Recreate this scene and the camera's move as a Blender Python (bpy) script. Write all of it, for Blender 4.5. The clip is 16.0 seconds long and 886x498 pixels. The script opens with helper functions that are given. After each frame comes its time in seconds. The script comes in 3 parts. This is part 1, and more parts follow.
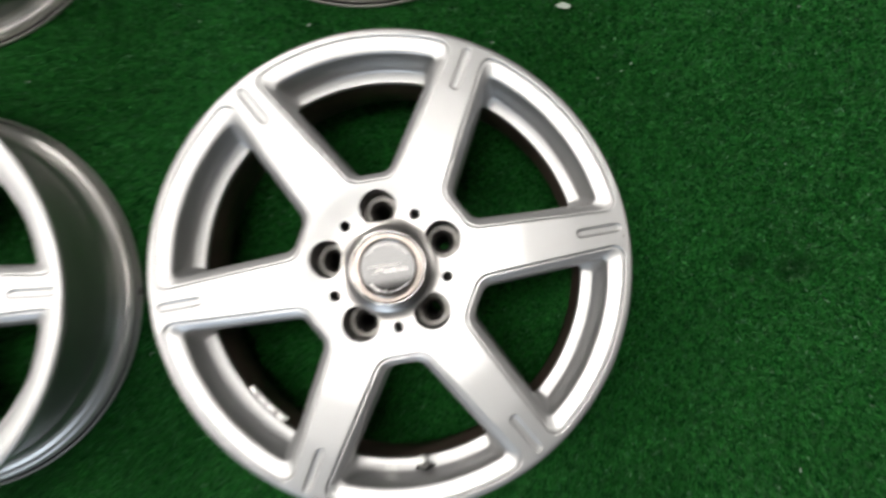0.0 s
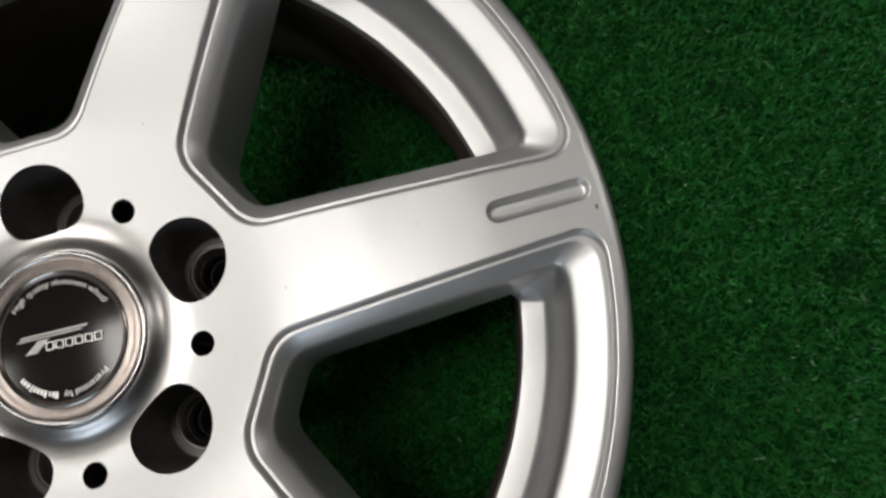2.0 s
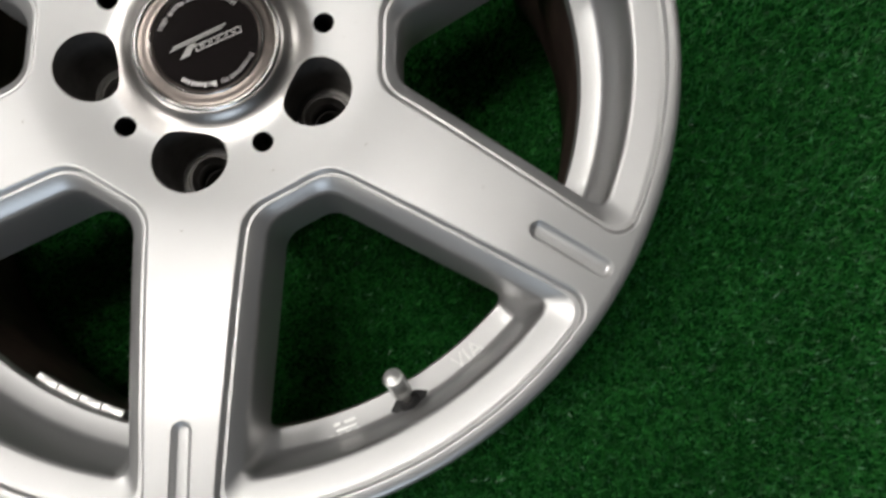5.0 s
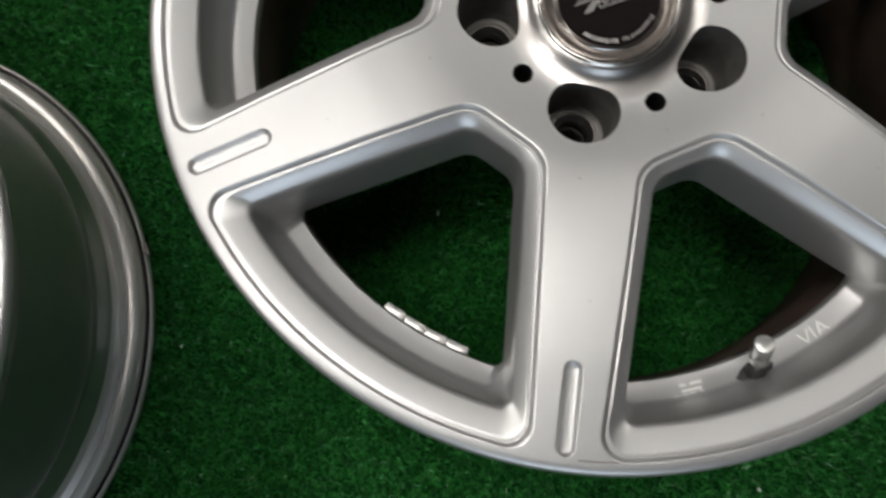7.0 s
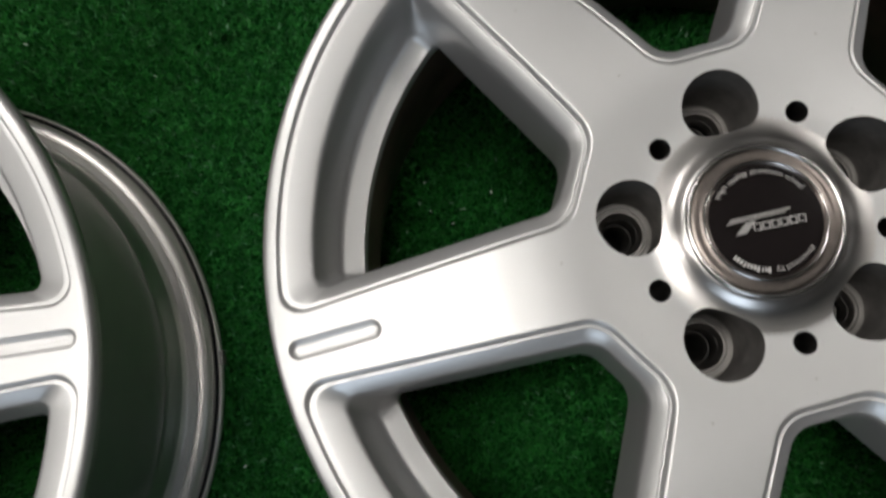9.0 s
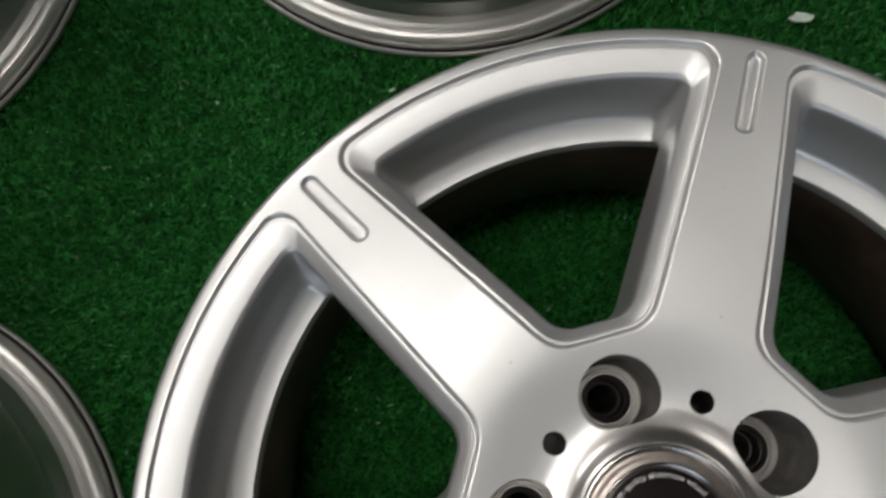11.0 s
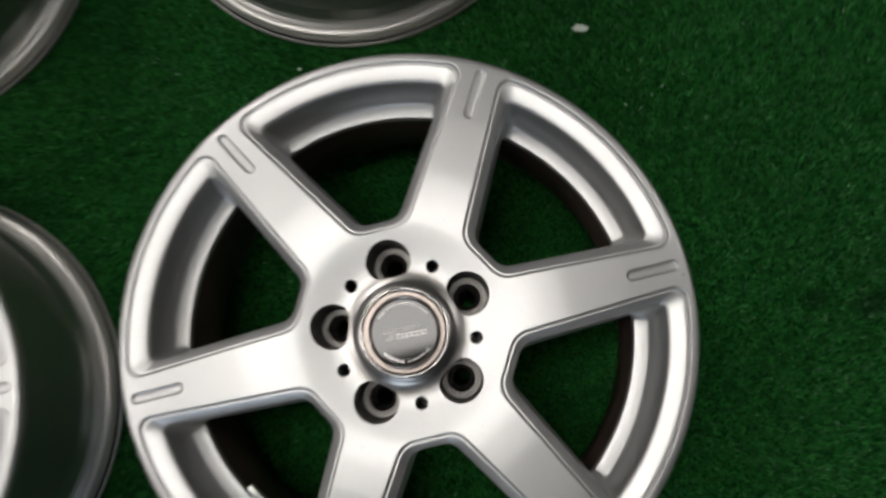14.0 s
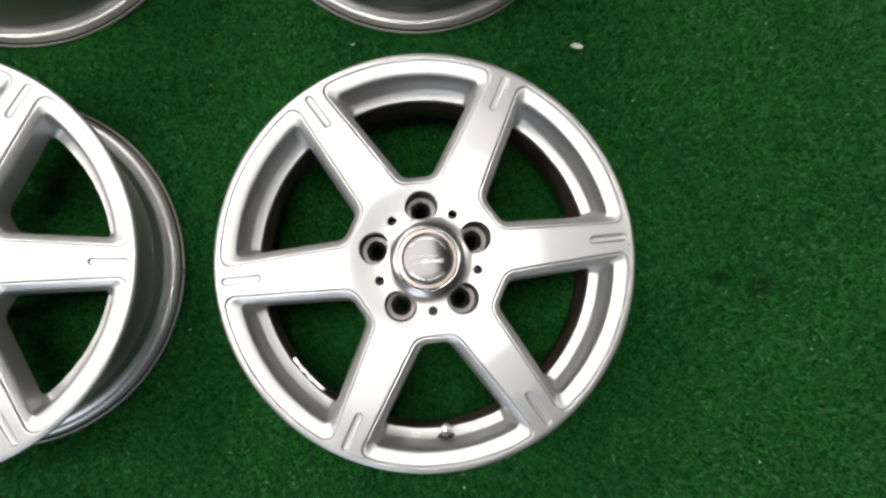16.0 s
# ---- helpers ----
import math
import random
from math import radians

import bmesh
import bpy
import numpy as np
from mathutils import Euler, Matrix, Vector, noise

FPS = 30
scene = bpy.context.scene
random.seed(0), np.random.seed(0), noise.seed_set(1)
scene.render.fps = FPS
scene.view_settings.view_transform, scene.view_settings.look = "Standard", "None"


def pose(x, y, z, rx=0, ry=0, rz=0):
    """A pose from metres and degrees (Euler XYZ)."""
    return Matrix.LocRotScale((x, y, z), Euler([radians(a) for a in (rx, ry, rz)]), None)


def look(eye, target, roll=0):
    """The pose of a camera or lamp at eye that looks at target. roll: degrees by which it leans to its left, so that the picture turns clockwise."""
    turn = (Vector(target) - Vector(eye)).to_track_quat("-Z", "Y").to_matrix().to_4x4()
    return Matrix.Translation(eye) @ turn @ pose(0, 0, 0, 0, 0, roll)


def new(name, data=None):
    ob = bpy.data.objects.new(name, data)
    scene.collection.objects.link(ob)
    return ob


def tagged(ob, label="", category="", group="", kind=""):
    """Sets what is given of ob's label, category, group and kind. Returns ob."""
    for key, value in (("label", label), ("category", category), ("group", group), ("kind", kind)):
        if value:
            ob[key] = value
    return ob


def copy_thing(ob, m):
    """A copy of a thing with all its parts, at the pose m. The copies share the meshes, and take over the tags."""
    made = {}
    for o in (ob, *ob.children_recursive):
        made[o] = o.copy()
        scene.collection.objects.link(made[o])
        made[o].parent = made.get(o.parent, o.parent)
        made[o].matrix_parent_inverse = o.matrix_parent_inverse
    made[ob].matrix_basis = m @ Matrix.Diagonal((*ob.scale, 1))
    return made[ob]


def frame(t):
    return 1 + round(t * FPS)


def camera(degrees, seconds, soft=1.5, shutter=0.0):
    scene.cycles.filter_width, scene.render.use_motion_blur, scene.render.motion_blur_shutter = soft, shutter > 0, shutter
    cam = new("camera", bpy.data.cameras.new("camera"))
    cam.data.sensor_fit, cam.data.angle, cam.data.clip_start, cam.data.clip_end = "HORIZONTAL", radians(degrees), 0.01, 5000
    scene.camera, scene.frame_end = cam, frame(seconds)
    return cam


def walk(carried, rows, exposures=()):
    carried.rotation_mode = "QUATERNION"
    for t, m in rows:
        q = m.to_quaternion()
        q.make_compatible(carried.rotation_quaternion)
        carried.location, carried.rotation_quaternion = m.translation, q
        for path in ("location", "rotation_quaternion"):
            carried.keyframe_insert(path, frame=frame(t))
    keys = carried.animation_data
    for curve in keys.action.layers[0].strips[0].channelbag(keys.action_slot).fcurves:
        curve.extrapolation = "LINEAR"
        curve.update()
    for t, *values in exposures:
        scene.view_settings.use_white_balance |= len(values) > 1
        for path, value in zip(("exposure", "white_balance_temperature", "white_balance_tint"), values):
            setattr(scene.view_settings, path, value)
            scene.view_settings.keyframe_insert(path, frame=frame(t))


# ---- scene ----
cam = camera(60.2, 16.0, soft=2.7, shutter=0.5)
PATH = [
    (0, (0.066, -0.025, 0.928), (0.036, 0.067, -1.069), -28.1),
    (0.2, (0.096, -0.046, 0.835), (0.105, 0.13, -1.158), -8.7),
    (0.5, (0.161, -0.054, 0.681), (0.101, 0.2, -1.302), -27.3),
    (1, (0.155, -0.059, 0.546), (0.157, 0.284, -1.425), -15.5),
    (1.5, (0.159, -0.052, 0.514), (0.16, 0.282, -1.458), -16.4),
    (2, (0.164, -0.06, 0.508), (0.144, 0.271, -1.464), -19.5),
    (2.5, (0.162, -0.084, 0.511), (0.182, 0.248, -1.461), -13.7),
    (3, (0.141, -0.108, 0.523), (0.221, 0.22, -1.448), -5.6),
    (3.2, (0.13, -0.122, 0.528), (0.24, 0.219, -1.44), -3.2),
    (5.3, (0.001, -0.201, 0.555), (0.158, 0.068, -1.421), 0.2),
    (5.5, (-0.014, -0.202, 0.556), (0.136, 0.061, -1.421), -0.6),
    (6, (-0.069, -0.191, 0.556), (0.078, 0.071, -1.421), 0.1),
    (6.5, (-0.118, -0.168, 0.56), (0.023, 0.129, -1.412), -1.1),
    (7, (-0.146, -0.143, 0.56), (-0.039, 0.174, -1.412), -4.3),
    (7.5, (-0.16, -0.124, 0.562), (-0.087, 0.209, -1.408), -8.1),
    (8, (-0.163, -0.103, 0.557), (-0.118, 0.219, -1.416), -10.4),
    (8.5, (-0.156, -0.067, 0.552), (-0.143, 0.256, -1.422), -14.4),
    (9, (-0.146, -0.04, 0.548), (-0.142, 0.34, -1.415), -14.9),
    (9.5, (-0.126, 0.003, 0.547), (-0.15, 0.362, -1.421), -19.3),
    (9.7, (-0.118, 0.019, 0.547), (-0.142, 0.372, -1.421), -19.1),
    (11.8, (-0.005, 0.068, 0.539), (0.027, 0.552, -1.402), -13.3),
    (12, (0.011, 0.063, 0.537), (0.053, 0.537, -1.405), -13.1),
    (12.5, (0.047, 0.043, 0.535), (0.109, 0.502, -1.411), -12.6),
    (13, (0.072, 0.03, 0.539), (0.147, 0.47, -1.41), -12.8),
    (13.3, (0.088, 0.002, 0.555), (0.107, 0.391, -1.407), -20.2),
    (13.5, (0.082, -0.009, 0.607), (0.108, 0.289, -1.371), -17.1),
    (13.7, (0.071, -0.022, 0.679), (0.105, 0.24, -1.304), -11.8),
    (14, (0.051, -0.027, 0.811), (0.034, 0.247, -1.17), -17.5),
    (14.5, (0.023, -0.045, 0.986), (-0.005, 0.133, -1.006), -16.1),
    (15, (0.005, -0.054, 1.035), (0.013, 0.09, -0.96), -2.1),
    (15.5, (-0.004, -0.06, 1.043), (0.047, 0.079, -0.952), 14.7),
    (16, (-0.027, -0.05, 1.041), (0.081, 0.09, -0.951), 31.1),
]
walk(cam, [(t, look(eye, target, roll)) for t, eye, target, roll in PATH],
     [(0, 0.02), (0.5, -0.42), (1.0, -0.68), (3.2, -0.70), (5.3, -0.42), (7.5, -0.40), (9.7, -0.46), (12.0, -0.54), (13.5, -0.88), (14.0, -0.86), (14.6, -0.33), (15.2, -0.12), (16.0, 0.12)])

# ---- light ----
world = bpy.data.worlds.new("room_air")
scene.world = world
world.use_nodes = True
world.node_tree.nodes["Background"].inputs[0].default_value = (0.75, 0.85, 1.0, 1)
world.node_tree.nodes["Background"].inputs[1].default_value = 0.03


def area_lamp(name, m, sx, sy, watts, colour):
    data = bpy.data.lights.new(name, "AREA")
    data.shape, data.size, data.size_y, data.energy, data.color = "RECTANGLE", sx, sy, watts, colour
    ob = new(name, data)
    ob.matrix_world = m
    return ob


CEIL = 2.6
# The third lamp is unseen, added to brighten the lips and the far turf.
LAMPS = [(-0.40, 0.19, 0.82), (-2.25, 0.15, 0.85), (-1.1, 2.1, 1.5), (2.1, 0.55, 0.36)]
for lx, ly, power in LAMPS:
    area_lamp("fluorescent_light", look((lx, ly, CEIL - 0.075), (lx, ly + 0.001, 0)), 1.15, 0.50, 32 * power, (1.0, 0.965, 0.925))
area_lamp("window_daylight", look((-1.3, -2.96, 1.85), (-1.3, 0, 1.0)), 1.7, 1.1, 32, (0.74, 0.86, 1.0))

# ---- materials ----


def material(name):
    m = bpy.data.materials.new(name)
    m.use_nodes = True
    tree = m.node_tree
    return m, tree, tree.nodes["Principled BSDF"]


def node(tree, kind, **sockets):
    n = tree.nodes.new(kind)
    for key, value in sockets.items():
        n.inputs[key].default_value = value
    return n


def noise_node(tree, scale, detail=4.0, rough=0.6, coords=None):
    n = node(tree, "ShaderNodeTexNoise", Scale=scale, Detail=detail, Roughness=rough)
    if coords is not None:
        tree.links.new(coords, n.inputs["Vector"])
    return n.outputs["Fac"]


def ramp(tree, source, stops):
    n = tree.nodes.new("ShaderNodeValToRGB")
    while len(n.color_ramp.elements) < len(stops):
        n.color_ramp.elements.new(0.5)
    for e, (p, c) in zip(n.color_ramp.elements, stops):
        e.position, e.color = p, (*c, 1) if len(c) == 3 else c
    tree.links.new(source, n.inputs[0])
    return n.outputs[0]


def span(tree, source, low, high, a=0.3, b=0.7):
    n = node(tree, "ShaderNodeMapRange")
    for i, v in ((1, a), (2, b), (3, low), (4, high)):
        n.inputs[i].default_value = v
    tree.links.new(source, n.inputs[0])
    return n.outputs[0]


def bump(tree, bsdf, source, strength, distance):
    n = node(tree, "ShaderNodeBump", Strength=strength, Distance=distance)
    tree.links.new(source, n.inputs["Height"])
    tree.links.new(n.outputs[0], bsdf.inputs["Normal"])


def object_coords(tree):
    return tree.nodes.new("ShaderNodeTexCoord").outputs["Object"]


def silver_paint(name, tone, rough, metal=0.9, coat=0.35, grime=0.0):
    """Satin silver wheel paint: fine flake, faint cloudy wear."""
    m, tree, b = material(name)
    co = object_coords(tree)
    cloud = noise_node(tree, 28.0, 5.0, 0.65, co)
    low = [c * (0.975 - grime) for c in tone]
    specks = ramp(tree, noise_node(tree, 310.0, 2.0, 0.5, co), [(0.745, (1, 1, 1)), (0.82, (0.66, 0.63, 0.60))])
    mix = tree.nodes.new("ShaderNodeMix")
    mix.data_type, mix.blend_type = "RGBA", "MULTIPLY"
    mix.inputs["Factor"].default_value = 1.0
    tree.links.new(ramp(tree, cloud, [(0.3, low), (0.65, tone)]), mix.inputs[6])
    tree.links.new(specks, mix.inputs[7])
    tree.links.new(mix.outputs[2], b.inputs["Base Color"])
    tree.links.new(span(tree, noise_node(tree, 60.0, 4.0, 0.6, co), rough - 0.012, rough + 0.015), b.inputs["Roughness"])
    b.inputs["Metallic"].default_value = metal
    b.inputs["Coat Weight"].default_value, b.inputs["Coat Roughness"].default_value = coat, 0.13
    bump(tree, b, noise_node(tree, 2600.0, 2.0, 0.5, co), 0.03, 0.0002)
    return m


PAINT = silver_paint("satin_silver_paint", (0.572, 0.570, 0.567), 0.43, 0.85, 0.28)
BARREL = silver_paint("rim_silver_paint", (0.46, 0.458, 0.45), 0.31, 0.95, 0.05, 0.06)


# Inner rim: its deep shade is put into a dark brown colour.
def shaded_inside():
    m, tree, b = material("shade_darkened_inside")
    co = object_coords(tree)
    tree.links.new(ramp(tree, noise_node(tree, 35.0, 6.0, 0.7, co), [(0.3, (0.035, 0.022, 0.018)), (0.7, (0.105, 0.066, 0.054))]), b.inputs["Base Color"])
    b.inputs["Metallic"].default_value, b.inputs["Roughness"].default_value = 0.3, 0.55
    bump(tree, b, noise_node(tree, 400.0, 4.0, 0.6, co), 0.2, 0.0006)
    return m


INSIDE = shaded_inside()
# Paler, more diffuse copy of the silver: light on the lower lip put into colour.
LIP_PAINT = silver_paint("lit_silver_paint", (0.72, 0.70, 0.67), 0.39, 0.70, 0.0, 0.06)


def machined_metal(name, tone, rough):
    """Turned bare metal: rings about the axis."""
    m, tree, b = material(name)
    co = object_coords(tree)
    sep = tree.nodes.new("ShaderNodeSeparateXYZ")
    tree.links.new(co, sep.inputs[0])
    flat = tree.nodes.new("ShaderNodeCombineXYZ")
    for i in (0, 1):
        tree.links.new(sep.outputs[i], flat.inputs[i])
    length = tree.nodes.new("ShaderNodeVectorMath")
    length.operation = "LENGTH"
    tree.links.new(flat.outputs[0], length.inputs[0])
    rings = noise_node(tree, 2200.0, 2.0, 0.6, length.outputs["Value"])
    cloud = noise_node(tree, 70.0, 5.0, 0.7, co)
    tree.links.new(ramp(tree, cloud, [(0.3, [c * 0.9 for c in tone]), (0.65, tone)]), b.inputs["Base Color"])
    tree.links.new(span(tree, cloud, rough - 0.02, rough + 0.03), b.inputs["Roughness"])
    b.inputs["Metallic"].default_value = 1.0
    bump(tree, b, rings, 0.09, 0.0002)
    return m


MACHINED = machined_metal("turned_aluminium", (0.56, 0.54, 0.525), 0.31)



def simple(name, tone, rough, metal=0.0, scale=200.0, vary=0.2, relief=0.05):
    m, tree, b = material(name)
    co = object_coords(tree)
    tree.links.new(ramp(tree, noise_node(tree, scale, 4.0, 0.6, co), [(0.3, [c * (1 - vary) for c in tone]), (0.7, tone)]), b.inputs["Base Color"])
    b.inputs["Roughness"].default_value, b.inputs["Metallic"].default_value = rough, metal
    bump(tree, b, noise_node(tree, scale * 6, 3.0, 0.6, co), relief, 0.0005)
    return m


CHROME = simple("plated_metal", (0.60, 0.58, 0.56), 0.22, 1.0, 260.0, 0.12, 0.01)
CAP_LAND = simple("brownish_plating", (0.255, 0.222, 0.202), 0.29, 1.0, 180.0, 0.25, 0.015)
CAP_BLACK = simple("glossy_black_disc", (0.014, 0.011, 0.011), 0.10, 0.0, 300.0, 0.3, 0.004)
FOIL = simple("silver_print", (0.66, 0.64, 0.62), 0.40, 0.85, 400.0, 0.12, 0.02)
EMBLEM = simple("dull_silver_print", (0.36, 0.35, 0.34), 0.45, 0.8, 400.0, 0.2, 0.02)
# Casting marks: the glints on their edges are put into a near-white colour.
MARK = simple("glint_pale_metal", (0.84, 0.84, 0.82), 0.35, 0.2, 300.0, 0.1, 0.02)
# Metal of the holes, with the shade inside them put into its colour.
BORE = simple("shade_dark_bore_metal", (0.060, 0.057, 0.054), 0.38, 0.7, 150.0, 0.35, 0.05)
SCUFF = simple("brown_scuff", (0.16, 0.11, 0.09), 0.7, 0.0, 300.0, 0.3, 0.2)
# Rubber of the valve; also the painted shade in the rim's lower groove.
RUBBER_AND_GAP = simple("black_rubber_and_gap_shade", (0.018, 0.018, 0.018), 0.6)
LEAD = simple("zinc_weight", (0.72, 0.72, 0.70), 0.33, 0.8, 500.0, 0.2, 0.1)
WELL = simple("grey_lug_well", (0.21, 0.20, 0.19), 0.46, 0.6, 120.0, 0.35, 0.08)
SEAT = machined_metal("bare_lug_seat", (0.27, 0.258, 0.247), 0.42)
PAPER = simple("pale_scrap", (0.62, 0.72, 0.62), 0.8, 0.0, 300.0, 0.25, 0.3)
PLASTER = simple("plain_plaster", (0.16, 0.155, 0.15), 0.85, 0.0, 9.0, 0.08, 0.1)
CEILING = simple("ceiling_board", (0.22, 0.22, 0.21), 0.9, 0.0, 9.0, 0.08, 0.1)
ENAMEL = simple("white_enamel", (0.75, 0.75, 0.74), 0.4, 0.0, 20.0, 0.05, 0.02)


def glowing():
    m, tree, b = material("lit_diffuser")
    b.inputs["Base Color"].default_value = (0.9, 0.9, 0.88, 1)
    b.inputs["Emission Color"].default_value = (1.0, 0.95, 0.88, 1)
    b.inputs["Emission Strength"].default_value = 3.0
    return m


GLOW = glowing()


STAINS = ((0.465, -0.080, 0.030, 0.017), (0.405, -0.060, 0.016, 0.012), (-0.265, 0.272, 0.009, 0.007), (-0.245, 0.395, 0.010, 0.007))


def stained(tree, colour):
    """The colour given, darkened in clumps and at a few old stains on the turf."""
    co = object_coords(tree)
    clump = ramp(tree, noise_node(tree, 95.0, 3.0, 0.65, co), [(0.34, (0.62, 0.66, 0.64)), (0.62, (1.16, 1.12, 1.14))])
    layers = [clump]
    rough = tree.nodes.new("ShaderNodeTexNoise")
    rough.inputs["Scale"].default_value = 45.0
    tree.links.new(co, rough.inputs["Vector"])
    for x, y, rx, ry in STAINS:
        away = tree.nodes.new("ShaderNodeVectorMath")
        away.operation = "SUBTRACT"
        away.inputs[1].default_value = (x, y, 0)
        tree.links.new(co, away.inputs[0])
        scaled = tree.nodes.new("ShaderNodeVectorMath")
        scaled.operation = "MULTIPLY"
        scaled.inputs[1].default_value = (1 / rx, 1 / ry, 0)
        tree.links.new(away.outputs[0], scaled.inputs[0])
        length = tree.nodes.new("ShaderNodeVectorMath")
        length.operation = "LENGTH"
        tree.links.new(scaled.outputs[0], length.inputs[0])
        total = tree.nodes.new("ShaderNodeMath")
        total.operation = "ADD"
        tree.links.new(length.outputs["Value"], total.inputs[0])
        tree.links.new(rough.outputs["Fac"], total.inputs[1])
        layers.append(ramp(tree, span(tree, total.outputs[0], 0.0, 1.0, 0.8, 1.7), [(0.0, (0.42, 0.45, 0.44)), (1.0, (1, 1, 1))]))
    for layer in layers:
        mix = tree.nodes.new("ShaderNodeMix")
        mix.data_type, mix.blend_type = "RGBA", "MULTIPLY"
        mix.inputs["Factor"].default_value = 1.0
        tree.links.new(colour, mix.inputs[6])
        tree.links.new(layer, mix.inputs[7])
        colour = mix.outputs[2]
    return colour


def turf_base():
    m, tree, b = material("turf_backing")
    co = object_coords(tree)
    fine = noise_node(tree, 420.0, 4.0, 0.7, co)
    tree.links.new(ramp(tree, fine, [(0.35, (0.003, 0.029, 0.006)), (0.6, (0.007, 0.058, 0.012)), (0.8, (0.014, 0.095, 0.021))]), b.inputs["Base Color"])
    b.inputs["Roughness"].default_value = 0.9
    b.inputs["Specular IOR Level"].default_value = 0.02
    bump(tree, b, fine, 0.8, 0.004)
    return m


def turf_pile():
    m, tree, b = material("turf_pile")
    geo = tree.nodes.new("ShaderNodeNewGeometry")
    tuft = ramp(tree, geo.outputs["Random Per Island"], [(0.0, (0.007, 0.088, 0.013)), (0.5, (0.016, 0.155, 0.022)), (0.975, (0.030, 0.210, 0.034)), (0.992, (0.08, 0.27, 0.12)), (1.0, (0.26, 0.42, 0.28))])
    patch = ramp(tree, noise_node(tree, 5.0, 5.0, 0.65, object_coords(tree)), [(0.3, (0.74, 0.79, 0.76)), (0.7, (1.18, 1.14, 1.16))])
    mix = tree.nodes.new("ShaderNodeMix")
    mix.data_type, mix.blend_type = "RGBA", "MULTIPLY"
    mix.inputs["Factor"].default_value = 1.0
    tree.links.new(tuft, mix.inputs[6])
    tree.links.new(patch, mix.inputs[7])
    tree.links.new(stained(tree, mix.outputs[2]), b.inputs["Base Color"])
    b.inputs["Roughness"].default_value = 0.5
    b.inputs["Specular IOR Level"].default_value = 0.35
    return m


TURF_BASE, TURF_PILE = turf_base(), turf_pile()

# ---- mesh helpers ----


def part(name, bm, mat, parent=None, label="", smooth=40.0):
    """Links a bmesh as one mesh object, under parent if there is one."""
    if smooth:
        bm.normal_update()
        for f in bm.faces:
            f.smooth = True
        for e in bm.edges:
            if len(e.link_faces) == 2 and e.calc_face_angle(0) > radians(smooth):
                e.smooth = False
    me = bpy.data.meshes.new(name)
    bm.to_mesh(me)
    bm.free()
    me.materials.append(mat)
    ob = new(name, me)
    if parent is not None:
        ob.parent = parent
    if label:
        tagged(ob, label)
    return ob


def lathe(profile, segs=96, bm=None, close=False):
    """A surface turned about z from (radius, height) pairs."""
    bm = bm or bmesh.new()
    rings = []
    for r, z in profile:
        if r < 1e-6:
            rings.append([bm.verts.new((0, 0, z))])
        else:
            rings.append([bm.verts.new((r * math.cos(2 * math.pi * i / segs), r * math.sin(2 * math.pi * i / segs), z)) for i in range(segs)])
    for a, b in zip(rings, rings[1:]):
        for i in range(segs):
            j = (i + 1) % segs
            if len(a) == 1:
                bm.faces.new((a[0], b[i], b[j])) if len(b) > 1 else None
            elif len(b) == 1:
                bm.faces.new((a[i], b[0], a[j]))
            else:
                bm.faces.new((a[i], b[i], b[j], a[j]))
    return bm


def block(sx, sy, sz, bevel=0.0, m=None):
    bm = bmesh.new()
    bmesh.ops.create_cube(bm, size=1.0, matrix=Matrix.Diagonal((sx, sy, sz, 1)))
    if bevel:
        bmesh.ops.bevel(bm, geom=list(bm.edges), offset=bevel, segments=2, affect="EDGES", profile=0.5)
    if m is not None:
        bm.transform(m)
    return bm


# ---- room ----
HALF = 3.0


def slab(name, x0, x1, y0, y1, z0, z1, mat, label, category):
    bm = block(x1 - x0, y1 - y0, z1 - z0, 0, Matrix.Translation(((x0 + x1) / 2, (y0 + y1) / 2, (z0 + z1) / 2)))
    return tagged(part(name, bm, mat, smooth=0), label, category, kind="structure")


slab("floor", -HALF - 0.1, HALF + 0.1, -HALF - 0.1, HALF + 0.1, -0.12, 0.0, TURF_BASE, "floor covered wall to wall in short green artificial turf", "floor")
slab("ceiling", -HALF - 0.1, HALF + 0.1, -HALF - 0.1, HALF + 0.1, CEIL, CEIL + 0.1, CEILING, "plain grey ceiling board above the turf floor", "ceiling")
slab("wall_north", -HALF - 0.1, HALF + 0.1, HALF, HALF + 0.1, 0, CEIL, PLASTER, "plain painted wall closing the room", "wall")
slab("wall_east", HALF, HALF + 0.1, -HALF, HALF, 0, CEIL, PLASTER, "plain painted wall closing the room", "wall")
slab("wall_west", -HALF - 0.1, -HALF, -HALF, HALF, 0, CEIL, PLASTER, "plain painted wall closing the room", "wall")
wall = new("wall_south")
tagged(wall, "plain painted wall with one window opening", "wall", kind="structure")
for x0, x1, z0, z1 in ((-HALF - 0.1, -2.2, 0, CEIL), (-0.4, HALF + 0.1, 0, CEIL), (-2.2, -0.4, 0, 1.25), (-2.2, -0.4, 2.45, CEIL)):
    part("wall_piece", block(x1 - x0, 0.1, z1 - z0, 0, Matrix.Translation(((x0 + x1) / 2, -HALF - 0.05, (z0 + z1) / 2))), PLASTER, wall, smooth=0)


def ceiling_light(x, y):
    top = new("ceiling_light")
    top.location = (x, y, CEIL)
    part("housing", block(1.27, 0.62, 0.05, 0.006, Matrix.Translation((0, 0, -0.025))), ENAMEL, top)
    part("diffuser", block(1.19, 0.54, 0.016, 0.004, Matrix.Translation((0, 0, -0.058))), GLOW, top, "glowing white diffuser")
    return tagged(top, "white enamelled fluorescent ceiling light, out of view, switched on", "ceiling light", "ceiling lights")


# a fixture over every lamp, the added third one too
for lx, ly, power in LAMPS:
    ceiling_light(lx, ly)

